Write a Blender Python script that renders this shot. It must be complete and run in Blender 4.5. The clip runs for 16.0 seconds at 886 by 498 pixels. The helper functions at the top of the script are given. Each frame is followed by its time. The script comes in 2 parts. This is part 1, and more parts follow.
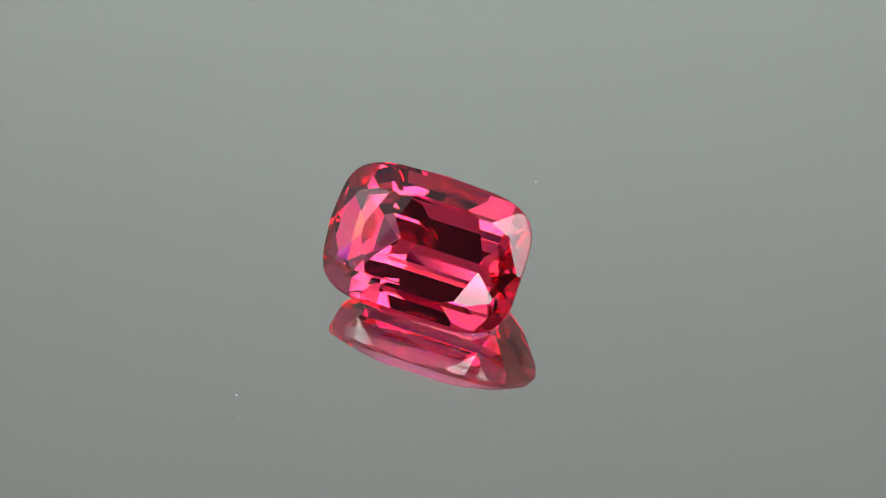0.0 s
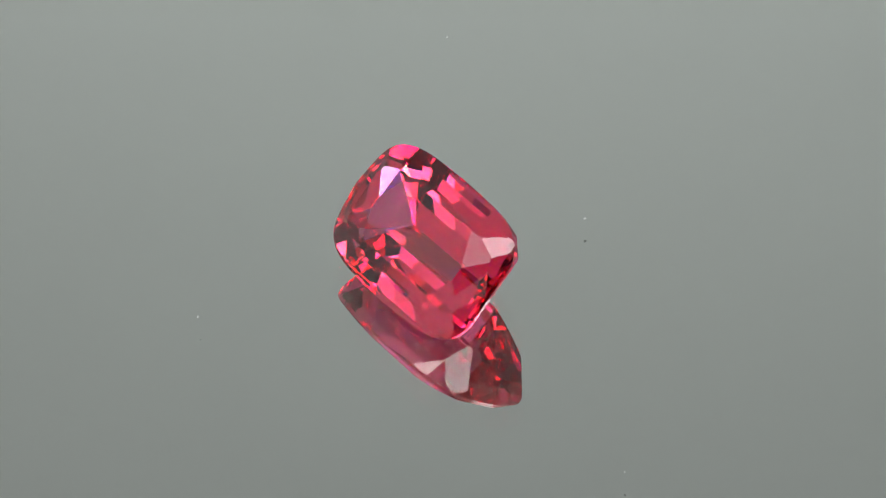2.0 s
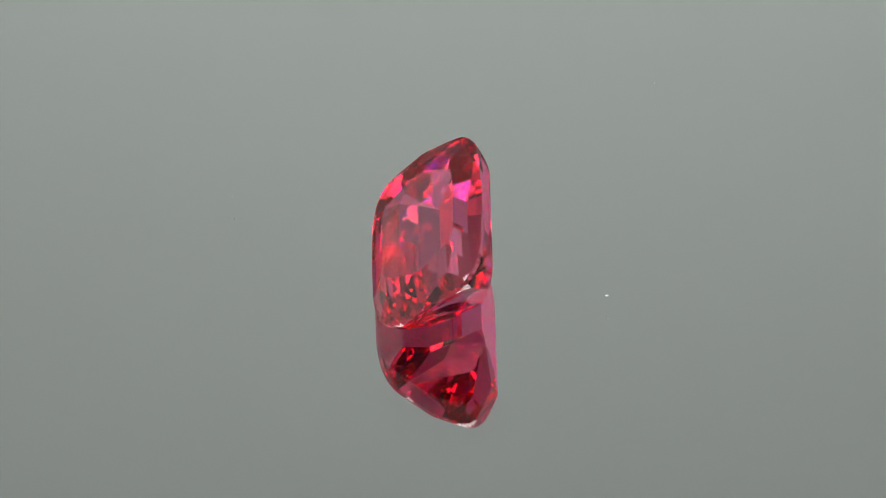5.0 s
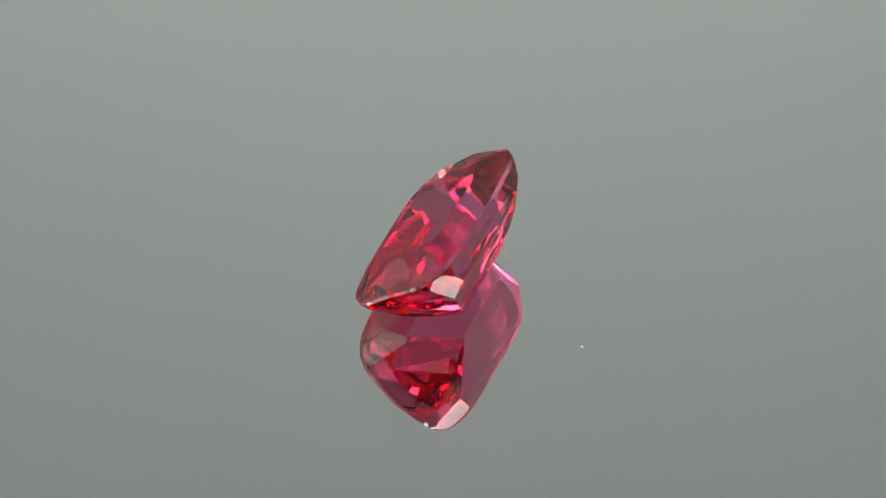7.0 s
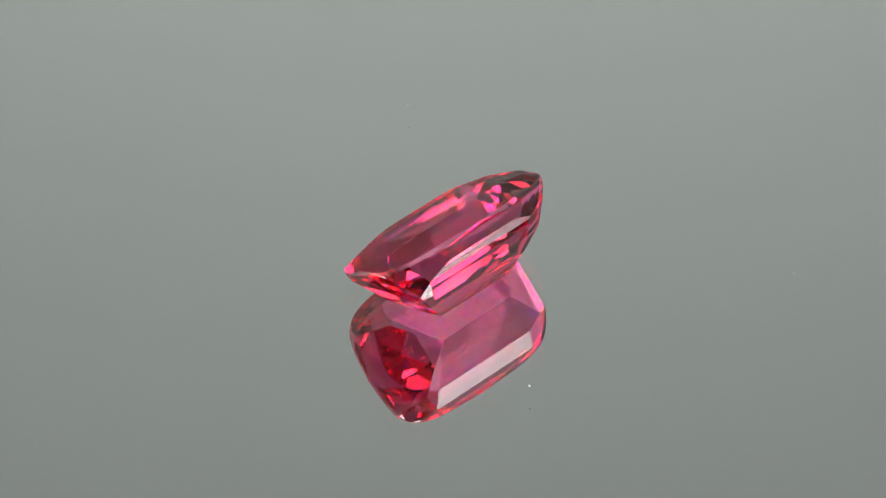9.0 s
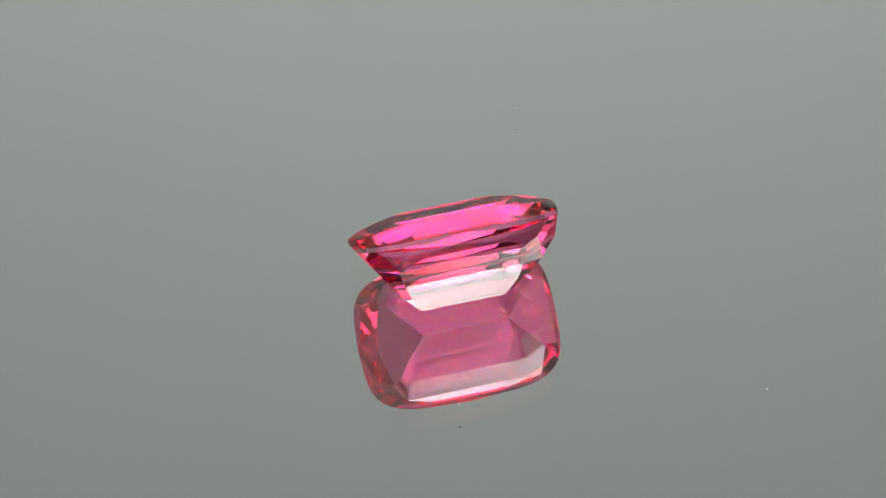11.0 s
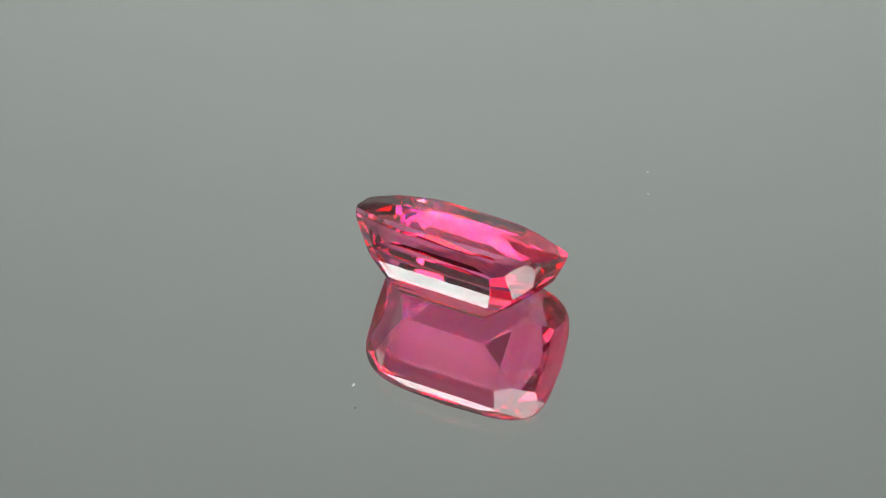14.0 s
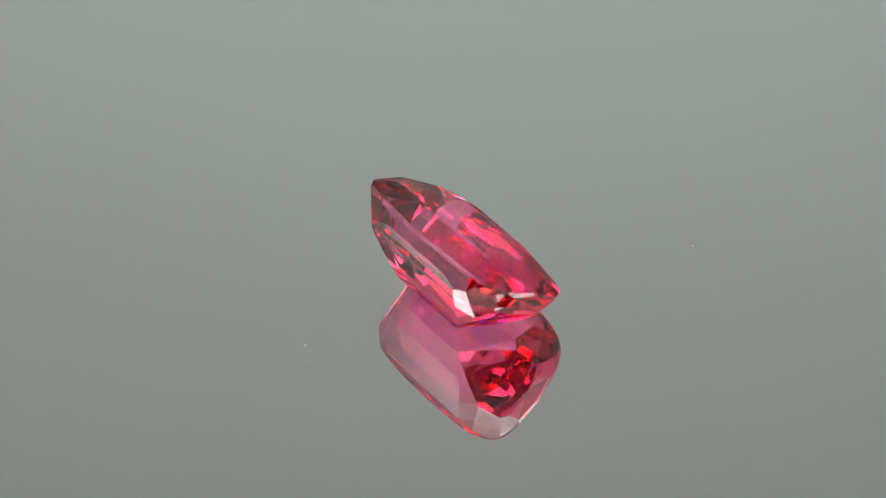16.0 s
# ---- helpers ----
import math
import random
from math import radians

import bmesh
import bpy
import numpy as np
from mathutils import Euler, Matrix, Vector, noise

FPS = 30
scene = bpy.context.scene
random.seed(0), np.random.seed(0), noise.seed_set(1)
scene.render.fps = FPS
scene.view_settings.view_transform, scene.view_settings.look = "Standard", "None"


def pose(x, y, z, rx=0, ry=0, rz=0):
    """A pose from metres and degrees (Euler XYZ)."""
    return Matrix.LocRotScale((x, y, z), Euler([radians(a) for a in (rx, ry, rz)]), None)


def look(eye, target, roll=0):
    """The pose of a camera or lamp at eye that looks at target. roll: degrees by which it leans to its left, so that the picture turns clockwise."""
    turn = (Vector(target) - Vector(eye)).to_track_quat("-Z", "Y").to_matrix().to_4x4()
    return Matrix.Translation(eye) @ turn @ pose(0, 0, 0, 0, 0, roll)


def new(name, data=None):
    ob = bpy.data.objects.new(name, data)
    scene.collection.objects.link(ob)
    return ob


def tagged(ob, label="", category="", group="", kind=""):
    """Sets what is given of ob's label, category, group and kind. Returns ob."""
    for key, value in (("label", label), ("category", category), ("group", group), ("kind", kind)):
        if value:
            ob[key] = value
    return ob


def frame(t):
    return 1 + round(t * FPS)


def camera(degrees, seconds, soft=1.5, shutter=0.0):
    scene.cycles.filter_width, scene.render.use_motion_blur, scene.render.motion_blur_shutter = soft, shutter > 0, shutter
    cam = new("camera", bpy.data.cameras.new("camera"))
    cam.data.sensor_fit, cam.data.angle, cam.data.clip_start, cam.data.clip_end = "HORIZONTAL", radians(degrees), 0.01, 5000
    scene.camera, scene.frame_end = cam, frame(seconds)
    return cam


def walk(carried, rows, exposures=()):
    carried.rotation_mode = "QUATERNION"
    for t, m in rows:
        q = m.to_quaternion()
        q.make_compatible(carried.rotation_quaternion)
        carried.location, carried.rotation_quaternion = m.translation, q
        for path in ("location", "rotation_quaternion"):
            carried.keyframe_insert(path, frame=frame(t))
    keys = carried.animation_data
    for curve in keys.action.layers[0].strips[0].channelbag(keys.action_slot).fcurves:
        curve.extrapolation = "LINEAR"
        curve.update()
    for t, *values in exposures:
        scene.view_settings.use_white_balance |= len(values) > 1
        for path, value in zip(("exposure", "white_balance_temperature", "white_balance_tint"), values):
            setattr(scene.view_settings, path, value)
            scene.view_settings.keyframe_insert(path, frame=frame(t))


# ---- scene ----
# The whole place is a tabletop: a cut gem on a slowly turning mirror under a softbox, before a grey board.
U = 0.0022                       # length unit of the plan, metres
DIST, ELEV, ROLL = 74.097, 0.8298, 0.0513
AX, AY = 6.37, -57.60            # where the turning axis stands off the line of sight, in hundredths of a unit
TURN = 12.857                    # degrees a second, clockwise from above

cam = camera(12.080, 16.0, soft=0.65)


def camera_pose():
    tilt = Matrix.Rotation(math.pi / 2 - ELEV, 3, "X") @ Matrix.Rotation(-ROLL, 3, "Z")
    eye = tilt @ Vector((-AX / 100, -AY / 100, DIST)) * U
    return Matrix.Translation(eye) @ tilt.to_4x4()


walk(cam, [(0.0, camera_pose()), (16.0, camera_pose())], exposures=[(0.0, 0.0), (16.0, 0.0)])

# ---- light ----
scene.cycles.max_bounces, scene.cycles.glossy_bounces, scene.cycles.transmission_bounces = 24, 20, 20
world = bpy.data.worlds.new("studio")
scene.world = world
world.use_nodes = True
world.node_tree.nodes["Background"].inputs[0].default_value = (0.5, 0.52, 0.5, 1)
world.node_tree.nodes["Background"].inputs[1].default_value = 0.02

PANEL = 6.0                      # glow of the light panels
# unseen spot added to give the grey back its bright gradient
spot = new("backdrop_spot", bpy.data.lights.new("backdrop_spot", "SPOT"))
spot.data.energy, spot.data.spot_size, spot.data.spot_blend, spot.data.shadow_soft_size = 33.9, radians(86), 1.0, 0.012
spot.data.color = (0.985, 1.0, 1.0)
spot.matrix_world = look((0.09, 0.33, -0.024), (0.11, 0.75, 0.72))


# ---- materials ----
def material(name):
    m = bpy.data.materials.new(name)
    m.use_nodes = True
    m.node_tree.nodes.clear()
    return m, m.node_tree.nodes, m.node_tree.links


def surface(name, color, rough=0.5, metal=0.0, scale=40.0, vary=0.15, bump=0.1, depth=0.0004):
    m, nodes, links = material(name)
    out, b = nodes.new("ShaderNodeOutputMaterial"), nodes.new("ShaderNodeBsdfPrincipled")
    where = nodes.new("ShaderNodeTexCoord")
    n1, n2 = nodes.new("ShaderNodeTexNoise"), nodes.new("ShaderNodeTexNoise")
    n1.inputs["Scale"].default_value, n2.inputs["Scale"].default_value = scale, scale * 14
    n1.inputs["Detail"].default_value = 4
    mix = nodes.new("ShaderNodeMix")
    mix.data_type = "RGBA"
    mix.inputs["A"].default_value = (*[c * (1 - vary) for c in color], 1)
    mix.inputs["B"].default_value = (*[min(1, c * (1 + vary)) for c in color], 1)
    links.new(where.outputs["Object"], n1.inputs["Vector"])
    links.new(where.outputs["Object"], n2.inputs["Vector"])
    links.new(n1.outputs["Fac"], mix.inputs["Factor"])
    links.new(mix.outputs["Result"], b.inputs["Base Color"])
    bm_ = nodes.new("ShaderNodeBump")
    bm_.inputs["Strength"].default_value, bm_.inputs["Distance"].default_value = bump, depth
    links.new(n2.outputs["Fac"], bm_.inputs["Height"])
    links.new(bm_.outputs["Normal"], b.inputs["Normal"])
    b.inputs["Roughness"].default_value, b.inputs["Metallic"].default_value = rough, metal
    links.new(b.outputs["BSDF"], out.inputs["Surface"])
    return m


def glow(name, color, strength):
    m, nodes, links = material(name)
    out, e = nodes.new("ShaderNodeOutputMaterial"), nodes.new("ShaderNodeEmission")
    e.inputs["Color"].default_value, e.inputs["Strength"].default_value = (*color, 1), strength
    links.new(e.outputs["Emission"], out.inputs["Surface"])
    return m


def soft_sheet(name, strength, edge=0.13):
    """A lamp's diffuser, lit from behind: even in the middle, fading out over its margin."""
    m, nodes, links = material(name)
    out, e, where, xyz = (nodes.new("ShaderNode" + k) for k in ("OutputMaterial", "Emission", "TexCoord", "SeparateXYZ"))
    links.new(where.outputs["Generated"], xyz.inputs[0])
    level = None
    for axis in ("X", "Y"):
        ping, ramp = nodes.new("ShaderNodeMath"), nodes.new("ShaderNodeMapRange")
        ping.operation, ramp.interpolation_type = "PINGPONG", "SMOOTHSTEP"
        ping.inputs[1].default_value = 0.5
        ramp.inputs["From Max"].default_value, ramp.inputs["To Min"].default_value = edge, 0.12
        links.new(xyz.outputs[axis], ping.inputs[0])
        links.new(ping.outputs[0], ramp.inputs["Value"])
        times = nodes.new("ShaderNodeMath")
        times.operation = "MULTIPLY"
        links.new(ramp.outputs[0], times.inputs[0])
        times.inputs[1].default_value = strength
        if level:
            links.new(level.outputs[0], times.inputs[1])
        level = times
    links.new(level.outputs[0], e.inputs["Strength"])
    links.new(e.outputs["Emission"], out.inputs["Surface"])
    return m


def clear_glass(name, color, ior):
    m, nodes, links = material(name)
    out, g = nodes.new("ShaderNodeOutputMaterial"), nodes.new("ShaderNodeBsdfGlass")
    g.inputs["Color"].default_value, g.inputs["IOR"].default_value, g.inputs["Roughness"].default_value = (*color, 1), ior, 0.0
    links.new(g.outputs["BSDF"], out.inputs["Surface"])
    return m


def gem_stone(name, body, gloss, ior, spread, rough=0.0, frost=0.0):
    """Transparent stone: refracted light is tinted and slightly split by colour, mirrored light follows Fresnel up to a
    cap.
    """
    m, nodes, links = material(name)
    out, mix, fresnel = nodes.new("ShaderNodeOutputMaterial"), nodes.new("ShaderNodeMixShader"), nodes.new("ShaderNodeFresnel")
    shine = nodes.new("ShaderNodeBsdfGlossy")
    shine.inputs["Roughness"].default_value = rough
    fresnel.inputs["IOR"].default_value = ior
    # the outer polish mirrors white; light held wholly inside takes on the body colour
    held, tint = nodes.new("ShaderNodeMath"), nodes.new("ShaderNodeMix")
    held.operation, tint.data_type = "GREATER_THAN", "RGBA"
    held.inputs[1].default_value = 0.98
    tint.inputs["A"].default_value, tint.inputs["B"].default_value = (1, 1, 1, 1), (*gloss, 1)
    links.new(fresnel.outputs[0], held.inputs[0])
    links.new(held.outputs[0], tint.inputs["Factor"])
    links.new(tint.outputs["Result"], shine.inputs["Color"])
    plain = nodes.new("ShaderNodeBsdfRefraction")
    plain.inputs["Color"].default_value = (*[c * 0.6 for c in body], 1)
    plain.inputs["IOR"].default_value, plain.inputs["Roughness"].default_value = ior, rough
    bend = plain
    for i, shift in enumerate((-spread, 0.0, spread)):
        r = nodes.new("ShaderNodeBsdfRefraction")
        r.inputs["Color"].default_value = tuple(body[k] * 0.4 if k == i else 0.0 for k in range(3)) + (1,)
        r.inputs["IOR"].default_value, r.inputs["Roughness"].default_value = ior + shift, rough
        add = nodes.new("ShaderNodeAddShader")
        links.new(bend.outputs[0], add.inputs[0])
        links.new(r.outputs[0], add.inputs[1])
        bend = add
    # outer reflection is capped so flat angles grey less; light held inside is mirrored whole
    least, most = nodes.new("ShaderNodeMath"), nodes.new("ShaderNodeMath")
    least.operation, most.operation = "MINIMUM", "MAXIMUM"
    least.inputs[1].default_value = 0.16
    links.new(fresnel.outputs[0], least.inputs[0])
    links.new(least.outputs[0], most.inputs[0])
    links.new(held.outputs[0], most.inputs[1])
    links.new(most.outputs[0], mix.inputs[0])
    links.new(bend.outputs[0], mix.inputs[1])
    links.new(shine.outputs[0], mix.inputs[2])
    if frost:
        # the ground rim also scatters light from its frosted skin
        skin, veil = nodes.new("ShaderNodeBsdfDiffuse"), nodes.new("ShaderNodeMixShader")
        skin.inputs["Color"].default_value = (0.86, 0.62, 0.68, 1)
        veil.inputs[0].default_value = frost
        links.new(mix.outputs[0], veil.inputs[1])
        links.new(skin.outputs[0], veil.inputs[2])
        mix = veil
    links.new(mix.outputs[0], out.inputs["Surface"])
    return m


PINK = gem_stone("pink_stone", (0.97, 0.43, 0.62), (0.885, 0.475, 0.54), 1.72, 0.021)
RIM = gem_stone("ground_rim", (0.97, 0.44, 0.63), (0.89, 0.485, 0.55), 1.72, 0.0, 0.12, 0.06)
GLASS = clear_glass("mirror_glass", (0.985, 1.0, 0.985), 1.52)
SILVER = surface("silvering", (0.93, 0.95, 0.93), 0.0, 1.0, vary=0.0, bump=0.0)
BOARD = surface("grey_board", (0.43, 0.441, 0.432), 0.9, 0.0, 6.0, 0.03, 0.15)
BLACK = surface("black_plastic", (0.03, 0.03, 0.03), 0.45, 0.0, 60.0, 0.2, 0.2)
# even fill glow added to the unseen roof; no lamp stands above it
ROOF_FILL = glow("roof_fill_glow", (1.0, 1.0, 1.0), 0.36)
# fill light put into the west cloth itself; nothing shines on it from outside
SIDE_FILL = glow("side_fill_glow", (1.0, 1.0, 1.0), 0.56)
CLOTH = soft_sheet("panel_sheet", PANEL)
BRIGHT = soft_sheet("bright_panel_sheet", PANEL * 0.75)
DIM = soft_sheet("dimmed_panel_sheet", PANEL * 0.34)
FAINT_FILL = soft_sheet("faint_fill_sheet", PANEL * 0.16)
TENT = surface("pale_cloth", (0.30, 0.305, 0.305), 0.9, 0.0, 6.0, 0.04, 0.2)
SIDE = surface("white_cloth", (0.55, 0.56, 0.56), 0.9, 0.0, 6.0, 0.04, 0.2)
WALL = surface("black_curtain", (0.04, 0.04, 0.04), 0.9, 0.0, 3.0, 0.15, 0.2)
DUST = surface("dust", (0.52, 0.53, 0.52), 0.8, 0.0, 4000.0, 0.2, 0.0)


# ---- mesh helpers ----
def part(name, bm, mat, parent=None, label=""):
    mesh = bpy.data.meshes.new(name)
    bm.normal_update()
    bm.to_mesh(mesh)
    bm.free()
    mesh.materials.append(mat)
    ob = new(name, mesh)
    ob.parent = parent
    return tagged(ob, label=label)


def box(sx, sy, sz, at=(0, 0, 0), bevel=0.0):
    bm = bmesh.new()
    bmesh.ops.create_cube(bm, size=1, matrix=Matrix.Translation(at) @ Matrix.Diagonal((sx, sy, sz, 1)))
    if bevel:
        bmesh.ops.bevel(bm, geom=bm.edges[:], offset=bevel, segments=2, affect="EDGES")
    return bm


def lathe(profile, steps=96):
    """A turned body from (radius, height) pairs, top to bottom; closed on the axis."""
    bm = bmesh.new()
    rings = []
    for r, z in profile:
        rings.append([bm.verts.new((r * math.cos(2 * math.pi * i / steps), r * math.sin(2 * math.pi * i / steps), z)) for i in range(steps)])
    for a, b in zip(rings, rings[1:]):
        for i in range(steps):
            j = (i + 1) % steps
            bm.faces.new((a[i], b[i], b[j], a[j]))
    bm.faces.new(rings[0])
    bm.faces.new(rings[-1][::-1])
    return bm


# ---- the light tent ----
GROUND, TOP = -0.05, 1.0
ROOF_LEAN, SLANT = 46.0, 35.0   # degrees by which the two light bars lean


def tent():
    def side(name, sx, sy, x, y, mat, label):
        w = part(name, box(sx, sy, TOP - GROUND, (x, y, (TOP + GROUND) / 2)), mat)
        tagged(w, label, "wall", kind="structure")
    floor = part("floor", box(1.3, 1.3, 0.02, (0, 0.1, GROUND - 0.01)), TENT)
    tagged(floor, "pale grey cloth floor of the light tent", "floor", kind="structure")
    side("wall_north", 1.3, 0.02, 0, 0.76, BOARD, "plain grey cloth back of the light tent")
    side("wall_south", 1.3, 0.02, 0, -0.46, WALL, "black curtain behind the camera")
    side("wall_east", 0.02, 1.2, 0.64, 0.15, SIDE, "white cloth side of the light tent")
    side("wall_west", 0.02, 1.2, -0.64, 0.15, SIDE_FILL, "white cloth side of the light tent, unseen, given a glow as fill light")
    c = part("ceiling", box(1.3, 1.3, 0.02, (0, 0.1, TOP + 0.01)), ROOF_FILL)
    tagged(c, "white cloth roof of the light tent, unseen, given a glow as fill light", "ceiling", kind="structure")


def led_panel(name, label, bearing, height, far, sx, sy, lean=0.0, cloth=None):
    """A flat lamp that hangs on a rod and faces the stone, at a bearing and height in degrees: black tray,
    glowing sheet a little proud of it, four clips, a rod up to the roof."""
    az, el = radians(bearing), radians(height)
    at = Vector((math.cos(el) * math.sin(az), math.cos(el) * math.cos(az), math.sin(el))) * far
    p = tagged(new(name), label, "panel lamp", group="panel lamps of the light tent")
    p.matrix_world = look(at, (0, 0, 0), lean)
    part("diffuser", box(sx, sy, 0.004, (0, 0, -0.008)), cloth or CLOTH, p, "glowing white diffuser sheet")
    part("tray", box(sx + 0.012, sy + 0.012, 0.012, (0, 0, 0.0), 0.002), BLACK, p, "black metal tray")
    for x in (-1, 1):
        for y in (-1, 1):
            part("clip", box(0.010, 0.014, 0.006, (x * (sx / 2 + 0.002), y * sy * 0.4, -0.009), 0.001), BLACK, p)
    rod = part("rod", lathe([(0.004, TOP - at.z), (0.004, 0.0)], 16), BLACK, p, "thin black hanging rod")
    rod.matrix_basis = p.matrix_world.inverted() @ pose(*(at * 1.012))
    return p


def panels():
    led_panel("roof_panel", "long narrow white light bar hanging under the tent roof", -136, 80.0, 0.63, 0.44, 0.078, ROOF_LEAN)
    led_panel("slanted_panel", "white light bar hanging aslant before the tent side", -112, 61.5, 0.62, 0.46, 0.10, SLANT)
    led_panel("low_front_panel", "low white light panel before the black curtain", -151, 42.0, 0.55, 0.28, 0.14)
    led_panel("side_panel", "dimmed white light panel hanging beside the white cloth wall", -101, 45.0, 0.68, 0.38, 0.25, 0.0, DIM)
    led_panel("high_front_panel", "white light panel hanging high before the black curtain", 152.5, 65.0, 0.62, 0.292, 0.27, -28.0)
    led_panel("low_corner_panel", "wide low white light panel in the corner of the tent", 133, 47.5, 0.56, 0.45, 0.23, 0.0, BRIGHT)
    # extra fill panel, made up to lift one dark end of the stone
    led_panel("small_corner_panel", "small faint fill panel added low in the corner to brighten the stone", 137, 23.0, 0.53, 0.17, 0.10, 0.0, FAINT_FILL)


def floor_spot():
    """A small lamp added out of view, which brightens the back of the tent from the floor."""
    f = tagged(new("floor_spot"), "small round black spotlight added out of view to brighten the back of the tent", "spotlight")
    f.location = (0.09, 0.33, GROUND)
    part("base", lathe([(0.030, 0.006), (0.032, 0.004), (0.032, 0.0)], 48), BLACK, f)
    part("housing", lathe([(0.018, 0.020), (0.022, 0.018), (0.022, 0.008), (0.014, 0.006)], 48), BLACK, f)
    part("lens", lathe([(0.012, 0.0235), (0.017, 0.022), (0.017, 0.020)], 48), DIM, f, "glowing round lens of the added spotlight")


# ---- the turning mirror ----
THICK = 0.537 * U               # glass over the silvering
RADIUS = 0.085


def turntable_base():
    b = tagged(new("turntable_base"), "low round black motor base of the turntable", "turntable")
    b.location = (0, 0, -0.05)
    part("housing", lathe([(0.060, 0.036), (0.064, 0.033), (0.066, 0.004), (0.064, 0.0)]), BLACK, b)
    part("spindle", lathe([(0.010, 0.043), (0.010, 0.036)], 32), BLACK, b)


def mirror_disc():
    d = tagged(new("mirror_disc"), "round flat glass mirror that turns slowly, lightly dusty", "mirror")
    part("glass_pane", lathe([(RADIUS - 0.0003, 0.0), (RADIUS, -0.0003), (RADIUS, -THICK - 0.0001), (RADIUS - 0.0003, -THICK - 0.0004)], 128), GLASS, d, "clear greenish mirror glass")
    part("silvering", lathe([(RADIUS - 0.001, -THICK), (RADIUS - 0.001, -THICK - 0.0002)], 128), SILVER, d, "silver mirror coating")
    part("platter", lathe([(RADIUS - 0.003, -THICK - 0.0006), (RADIUS - 0.003, -THICK - 0.0045), (RADIUS - 0.005, -0.0068)], 96), BLACK, d, "black plastic platter")
    return d


def dust():
    """Specks of lint that lie on the glass and turn with it."""
    bm = bmesh.new()
    rng = random.Random(5)
    spots = [(2.862, 0.934, 3.2), (2.94, 0.975, 1.2), (3.02, 0.90, 1.0), (4.44, 3.713, 2.8), (4.47, 4.26, 1.8), (4.56, 4.18, 1.5), (5.38, -0.563, 2.6), (6.14, 1.98, 2.6),
             (3.07, 0.72, 1.4), (4.10, 0.605, 1.8), (5.90, 5.28, 1.5), (5.86, 5.35, 1.7), (8.35, 5.33, 2.4), (1.75, 0.06, 1.2), (6.40, 3.52, 1.5), (7.56, 0.45, 1.5), (3.0, 3.99, 1.3)]
    for _ in range(30):
        spots.append((math.sqrt(rng.uniform(20.0, 140.0)), rng.uniform(0, 2 * math.pi), rng.uniform(0.7, 1.5) * (1.5 if rng.random() < 0.1 else 1)))
    for r, a, size in spots:
        s = size * 0.0065 * U
        m = Matrix.Translation((r * U * math.cos(a), r * U * math.sin(a), s * 0.45)) @ Matrix.Rotation(rng.uniform(0, 6), 4, "Z") @ Matrix.Diagonal((s * rng.uniform(0.8, 1.9), s, s * 0.5, 1))
        made = bmesh.ops.create_icosphere(bm, subdivisions=1, radius=1, matrix=m)
        for v in made["verts"]:
            v.co += Vector((rng.uniform(-0.25, 0.25) * s, rng.uniform(-0.25, 0.25) * s, rng.uniform(0, 0.1) * s))
    ob = part("dust_specks", bm, DUST)
    return tagged(ob, "tiny pale dust specks lying on the mirror", "dust", kind="stuff")


# ---- the gem ----
GEM = dict(L=1.8166, W=1.2758, p=3.9, g=0.08, ta=0.62, tb=0.66, hc=0.285, k=0.818, ka=0.07)
# the pavilion's steps: half length, half width, depth below the girdle
STEPS = [(1.8166, 1.2758, 0.04), (1.74, 1.18, 0.30), (1.66, 1.07, 0.47), (1.37, 0.755, 0.79), (1.09, 0.405, 1.085), (0.818, 0.0, 1.385)]
GEM_AT = (-0.3200, -0.1650, 1.1400)
GEM_YAW, GEM_PITCH, GEM_ROLL = -0.4700, 0.6950, 0.0


# the columns of corner facets: bearing, how far they are cut back, and the step at which they begin
COLUMNS = [(radians(a), c, k) for a, c, k in ((45, 1.02, 0), (64, 0.985, 2), (116, 0.95, 1), (137, 1.0, 0), (-47, 1.0, 0), (-133, 1.0, 0))]


def support(a, b, p, nx, ny):
    """How far a rounded rectangle of half sizes a and b reaches in the direction (nx, ny)."""
    q = p / (p - 1)
    return ((a * abs(nx)) ** q + (b * abs(ny)) ** q) ** (1 / q)


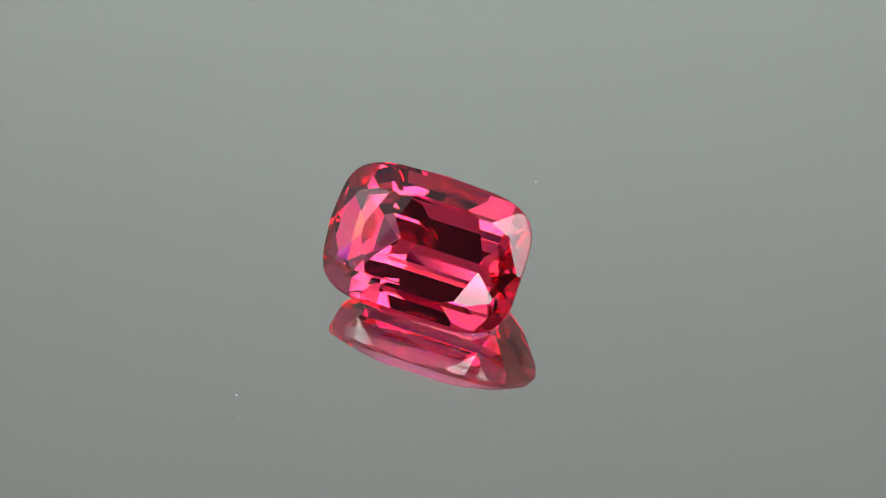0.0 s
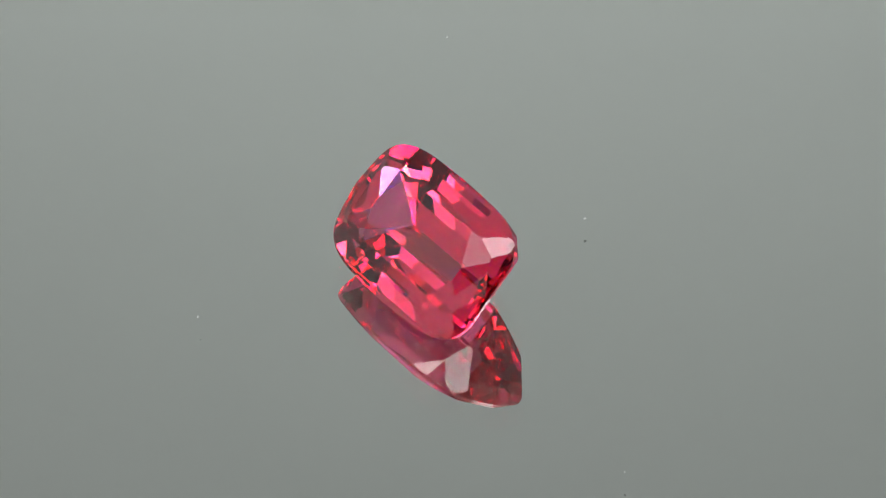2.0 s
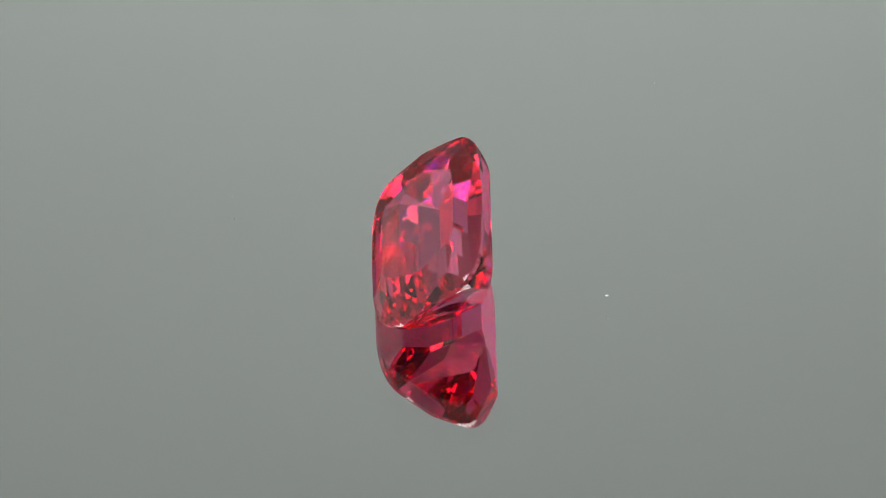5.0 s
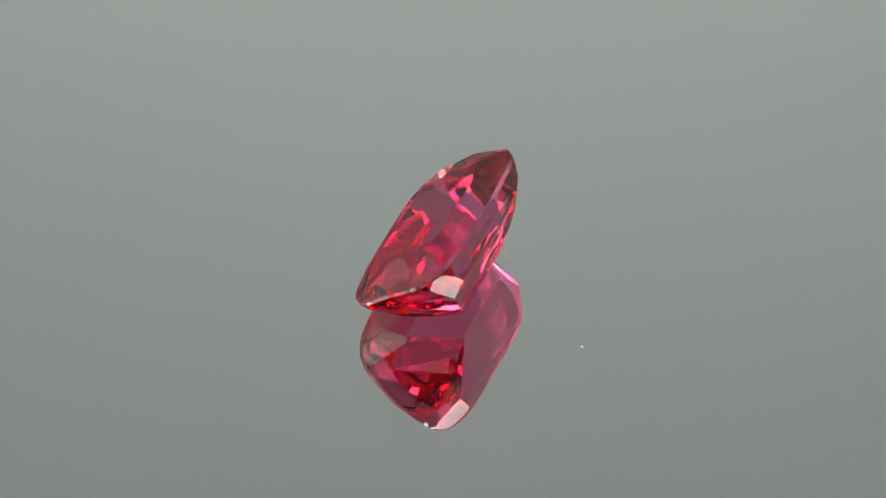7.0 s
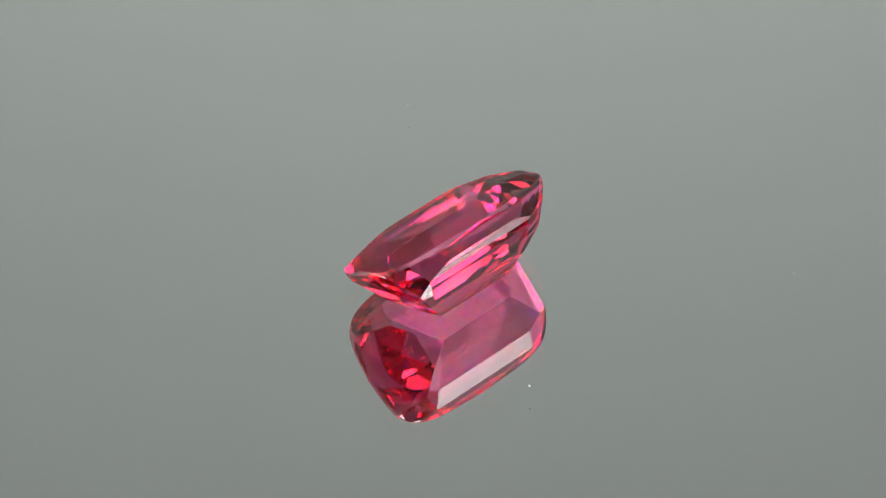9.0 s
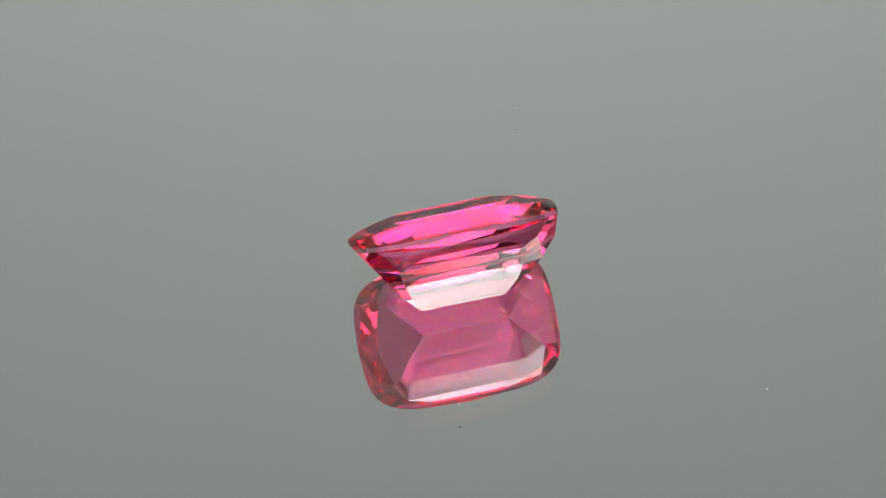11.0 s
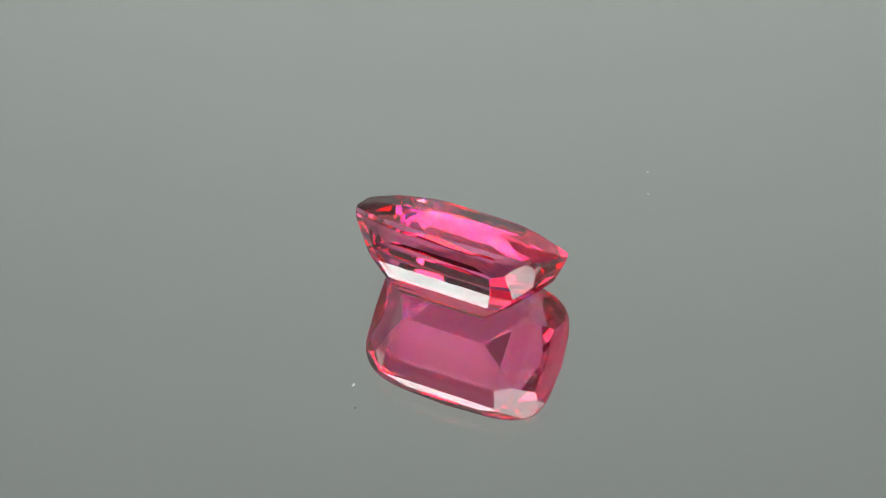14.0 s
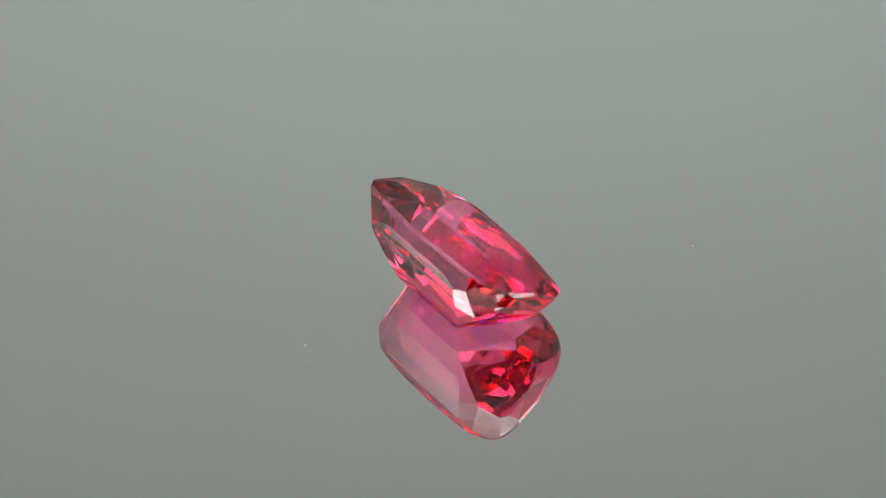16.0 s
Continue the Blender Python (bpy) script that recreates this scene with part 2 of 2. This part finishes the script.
def gem_facets():
    """The planes of the cut, as (normal, distance), in the stone's space: table up."""
    G = GEM
    L, W, p, g = G["L"], G["W"], G["p"], G["g"]
    levels = [(a, b, -c, q) for (a, b, c), q in zip(STEPS, (p, 4.5, 5.5, 9.0, 16.0, 40.0))]
    planes = [((0, 0, 1), G["hc"])]

    def sloped(phi, h0, c0, h1, c1):
        """The plane of that bearing through the distances h0 and h1 at the heights c0 and c1."""
        dh, dc = h1 - h0, c1 - c0
        n = Vector((math.cos(phi), math.sin(phi), 0)) * abs(dc) + Vector((0, 0, -dh * (1 if dc > 0 else -1)))
        n.normalize()
        at = Vector((math.cos(phi) * h0, math.sin(phi) * h0, c0))
        return (tuple(n), n.dot(at))

    def reach(level, phi):
        a, b, c, q = level
        return support(a, b, q, math.cos(phi), math.sin(phi)) + (G["ka"] * math.cos(phi) if level is levels[-1] else 0.0)

    # the girdle: many narrow upright faces
    for i in range(64):
        phi = 2 * math.pi * (i + 0.5) / 64
        planes.append(((math.cos(phi), math.sin(phi), 0), support(L, W, p, math.cos(phi), math.sin(phi))))
    # pavilion: three step rows along the sides, ends and corners
    corner = math.atan2(L, W)
    mains = [0, math.pi / 2, math.pi, 3 * math.pi / 2]
    corners = [corner * 0.86, math.pi - corner * 0.86, math.pi + corner * 0.86, -corner * 0.86]
    for phi in mains:
        rows = levels if phi != mains[3] else [levels[0], *levels[2:]]     # one side has a step less
        for up, low in zip(rows, rows[1:]):
            planes.append(sloped(phi, reach(up, phi), up[2], reach(low, phi), low[2]))
    # narrow lower girdle facets keep the rim thin all round
    for side in (0, 180):
        for off in (-84, -76, -68, -56, -44, -32, -20, -10, 10, 20, 32, 44, 56, 68, 76, 84):
            phi = radians(side + off)
            planes.append(sloped(phi, reach(levels[0], phi), levels[0][2], reach(levels[1], phi) * 0.995, levels[1][2]))
    # one plain facet under the girdle at each corner, then the lower steps; two columns on the worn side
    for phi, inset, first in COLUMNS:
        tall = [levels[first], *levels[3:]]
        for k, (up, low) in enumerate(zip(tall, tall[1:])):
            planes.append(sloped(phi, reach(up, phi) * (1 if k == 0 else inset), up[2], reach(low, phi) * inset, low[2]))
    # crown: eight mains, upper girdle halves and star facets
    top = (L * G["ta"], W * G["tb"], G["hc"], 4.5)
    rim = (L, W, g / 2, p)
    mid = tuple((x + y) / 2 for x, y in zip(rim, top))
    for phi in mains + corners:
        lift = 0.07 if abs(math.cos(phi)) > 0.99 else 0.0      # the end mains are flatter kites
        planes.append(sloped(phi, reach(rim, phi), g / 2 + lift, reach(top, phi), G["hc"]))
    ring = sorted(a % (2 * math.pi) for a in mains + corners)
    for a, b in zip(ring, ring[1:] + [ring[0] + 2 * math.pi]):
        for f in (0.28, 0.72):
            phi = a + (b - a) * f
            steep = 1.02 + 0.07 * math.cos(phi) ** 2      # the long sides keep broad plain facets
            planes.append(sloped(phi, reach(rim, phi) * 0.997, g / 2, reach(mid, phi) * steep, mid[2]))
        phi = (a + b) / 2
        inset = 0.985 - 0.115 * math.cos(phi) ** 2
        lift = 0.035 if abs(math.cos(phi)) > 0.8 else 0.0
        planes.append(sloped(phi, reach(mid, phi) * 0.985, mid[2] + lift, reach(top, phi) * inset, G["hc"]))
    # two broad upper girdle facets meet at the middle of each short end
    for end in (0.0, math.pi):
        for side in (-1, 1):
            phi = end + side * radians(15)
            h = (L * 0.993) * math.cos(radians(15)) + 0.5 * math.sin(radians(15))
            planes.append(sloped(phi, h, g / 2, h - 0.2, g / 2 + 0.1))
    return planes


def gem():
    bm = bmesh.new()
    bmesh.ops.create_cube(bm, size=8)
    for n, dist in gem_facets():
        n = Vector(n)
        cut = bmesh.ops.bisect_plane(bm, geom=bm.verts[:] + bm.edges[:] + bm.faces[:], dist=1e-5, plane_co=n * dist, plane_no=n, clear_outer=True)
        rim = [e for e in cut["geom_cut"] if isinstance(e, bmesh.types.BMEdge) and e.is_boundary]
        if len(rim) > 2:
            bmesh.ops.contextual_create(bm, geom=rim)
    bmesh.ops.recalc_face_normals(bm, faces=bm.faces[:])
    bmesh.ops.scale(bm, vec=(U, U, U), verts=bm.verts[:])
    bm.normal_update()
    g = tagged(new("gemstone"), "transparent pink cushion-cut gemstone lying tilted on its pavilion", "gemstone")
    kinds = {"table_facet": lambda z: z > 0.999, "crown": lambda z: 0.05 < z <= 0.999, "girdle": lambda z: -0.05 <= z <= 0.05, "pavilion": lambda z: z < -0.05}
    words = {"table_facet": "flat polished top facet", "crown": "bevelled crown facets", "girdle": "thin finely ground rim", "pavilion": "stepped facets down to the keel"}
    for name, of in kinds.items():
        piece = bm.copy()
        bmesh.ops.delete(piece, geom=[f for f in piece.faces if not of(f.normal.z)], context="FACES")
        part(name, piece, RIM if name == "girdle" else PINK, g, words[name])
    bm.free()
    return g


tent()
panels()
floor_spot()
turntable_base()
MIRROR = mirror_disc()
SPECKS = dust()
STONE = gem()


def motions():
    """The mirror, its dust and the stone turn together about the upright axis."""
    rest = Matrix.Translation(Vector(GEM_AT) * U) @ (Matrix.Rotation(GEM_YAW, 4, "Z") @ Matrix.Rotation(GEM_PITCH, 4, "X") @ Matrix.Rotation(GEM_ROLL, 4, "Y"))
    low = min((rest @ v.co).z for piece in STONE.children for v in piece.data.vertices)
    rest = Matrix.Translation((0, 0, -low)) @ rest
    times = [0.5 * i for i in range(33)]
    turns = [(t, Matrix.Rotation(radians(-TURN * t), 4, "Z")) for t in times]
    walk(MIRROR, turns)
    walk(SPECKS, turns)
    walk(STONE, [(t, m @ rest) for t, m in turns])


motions()
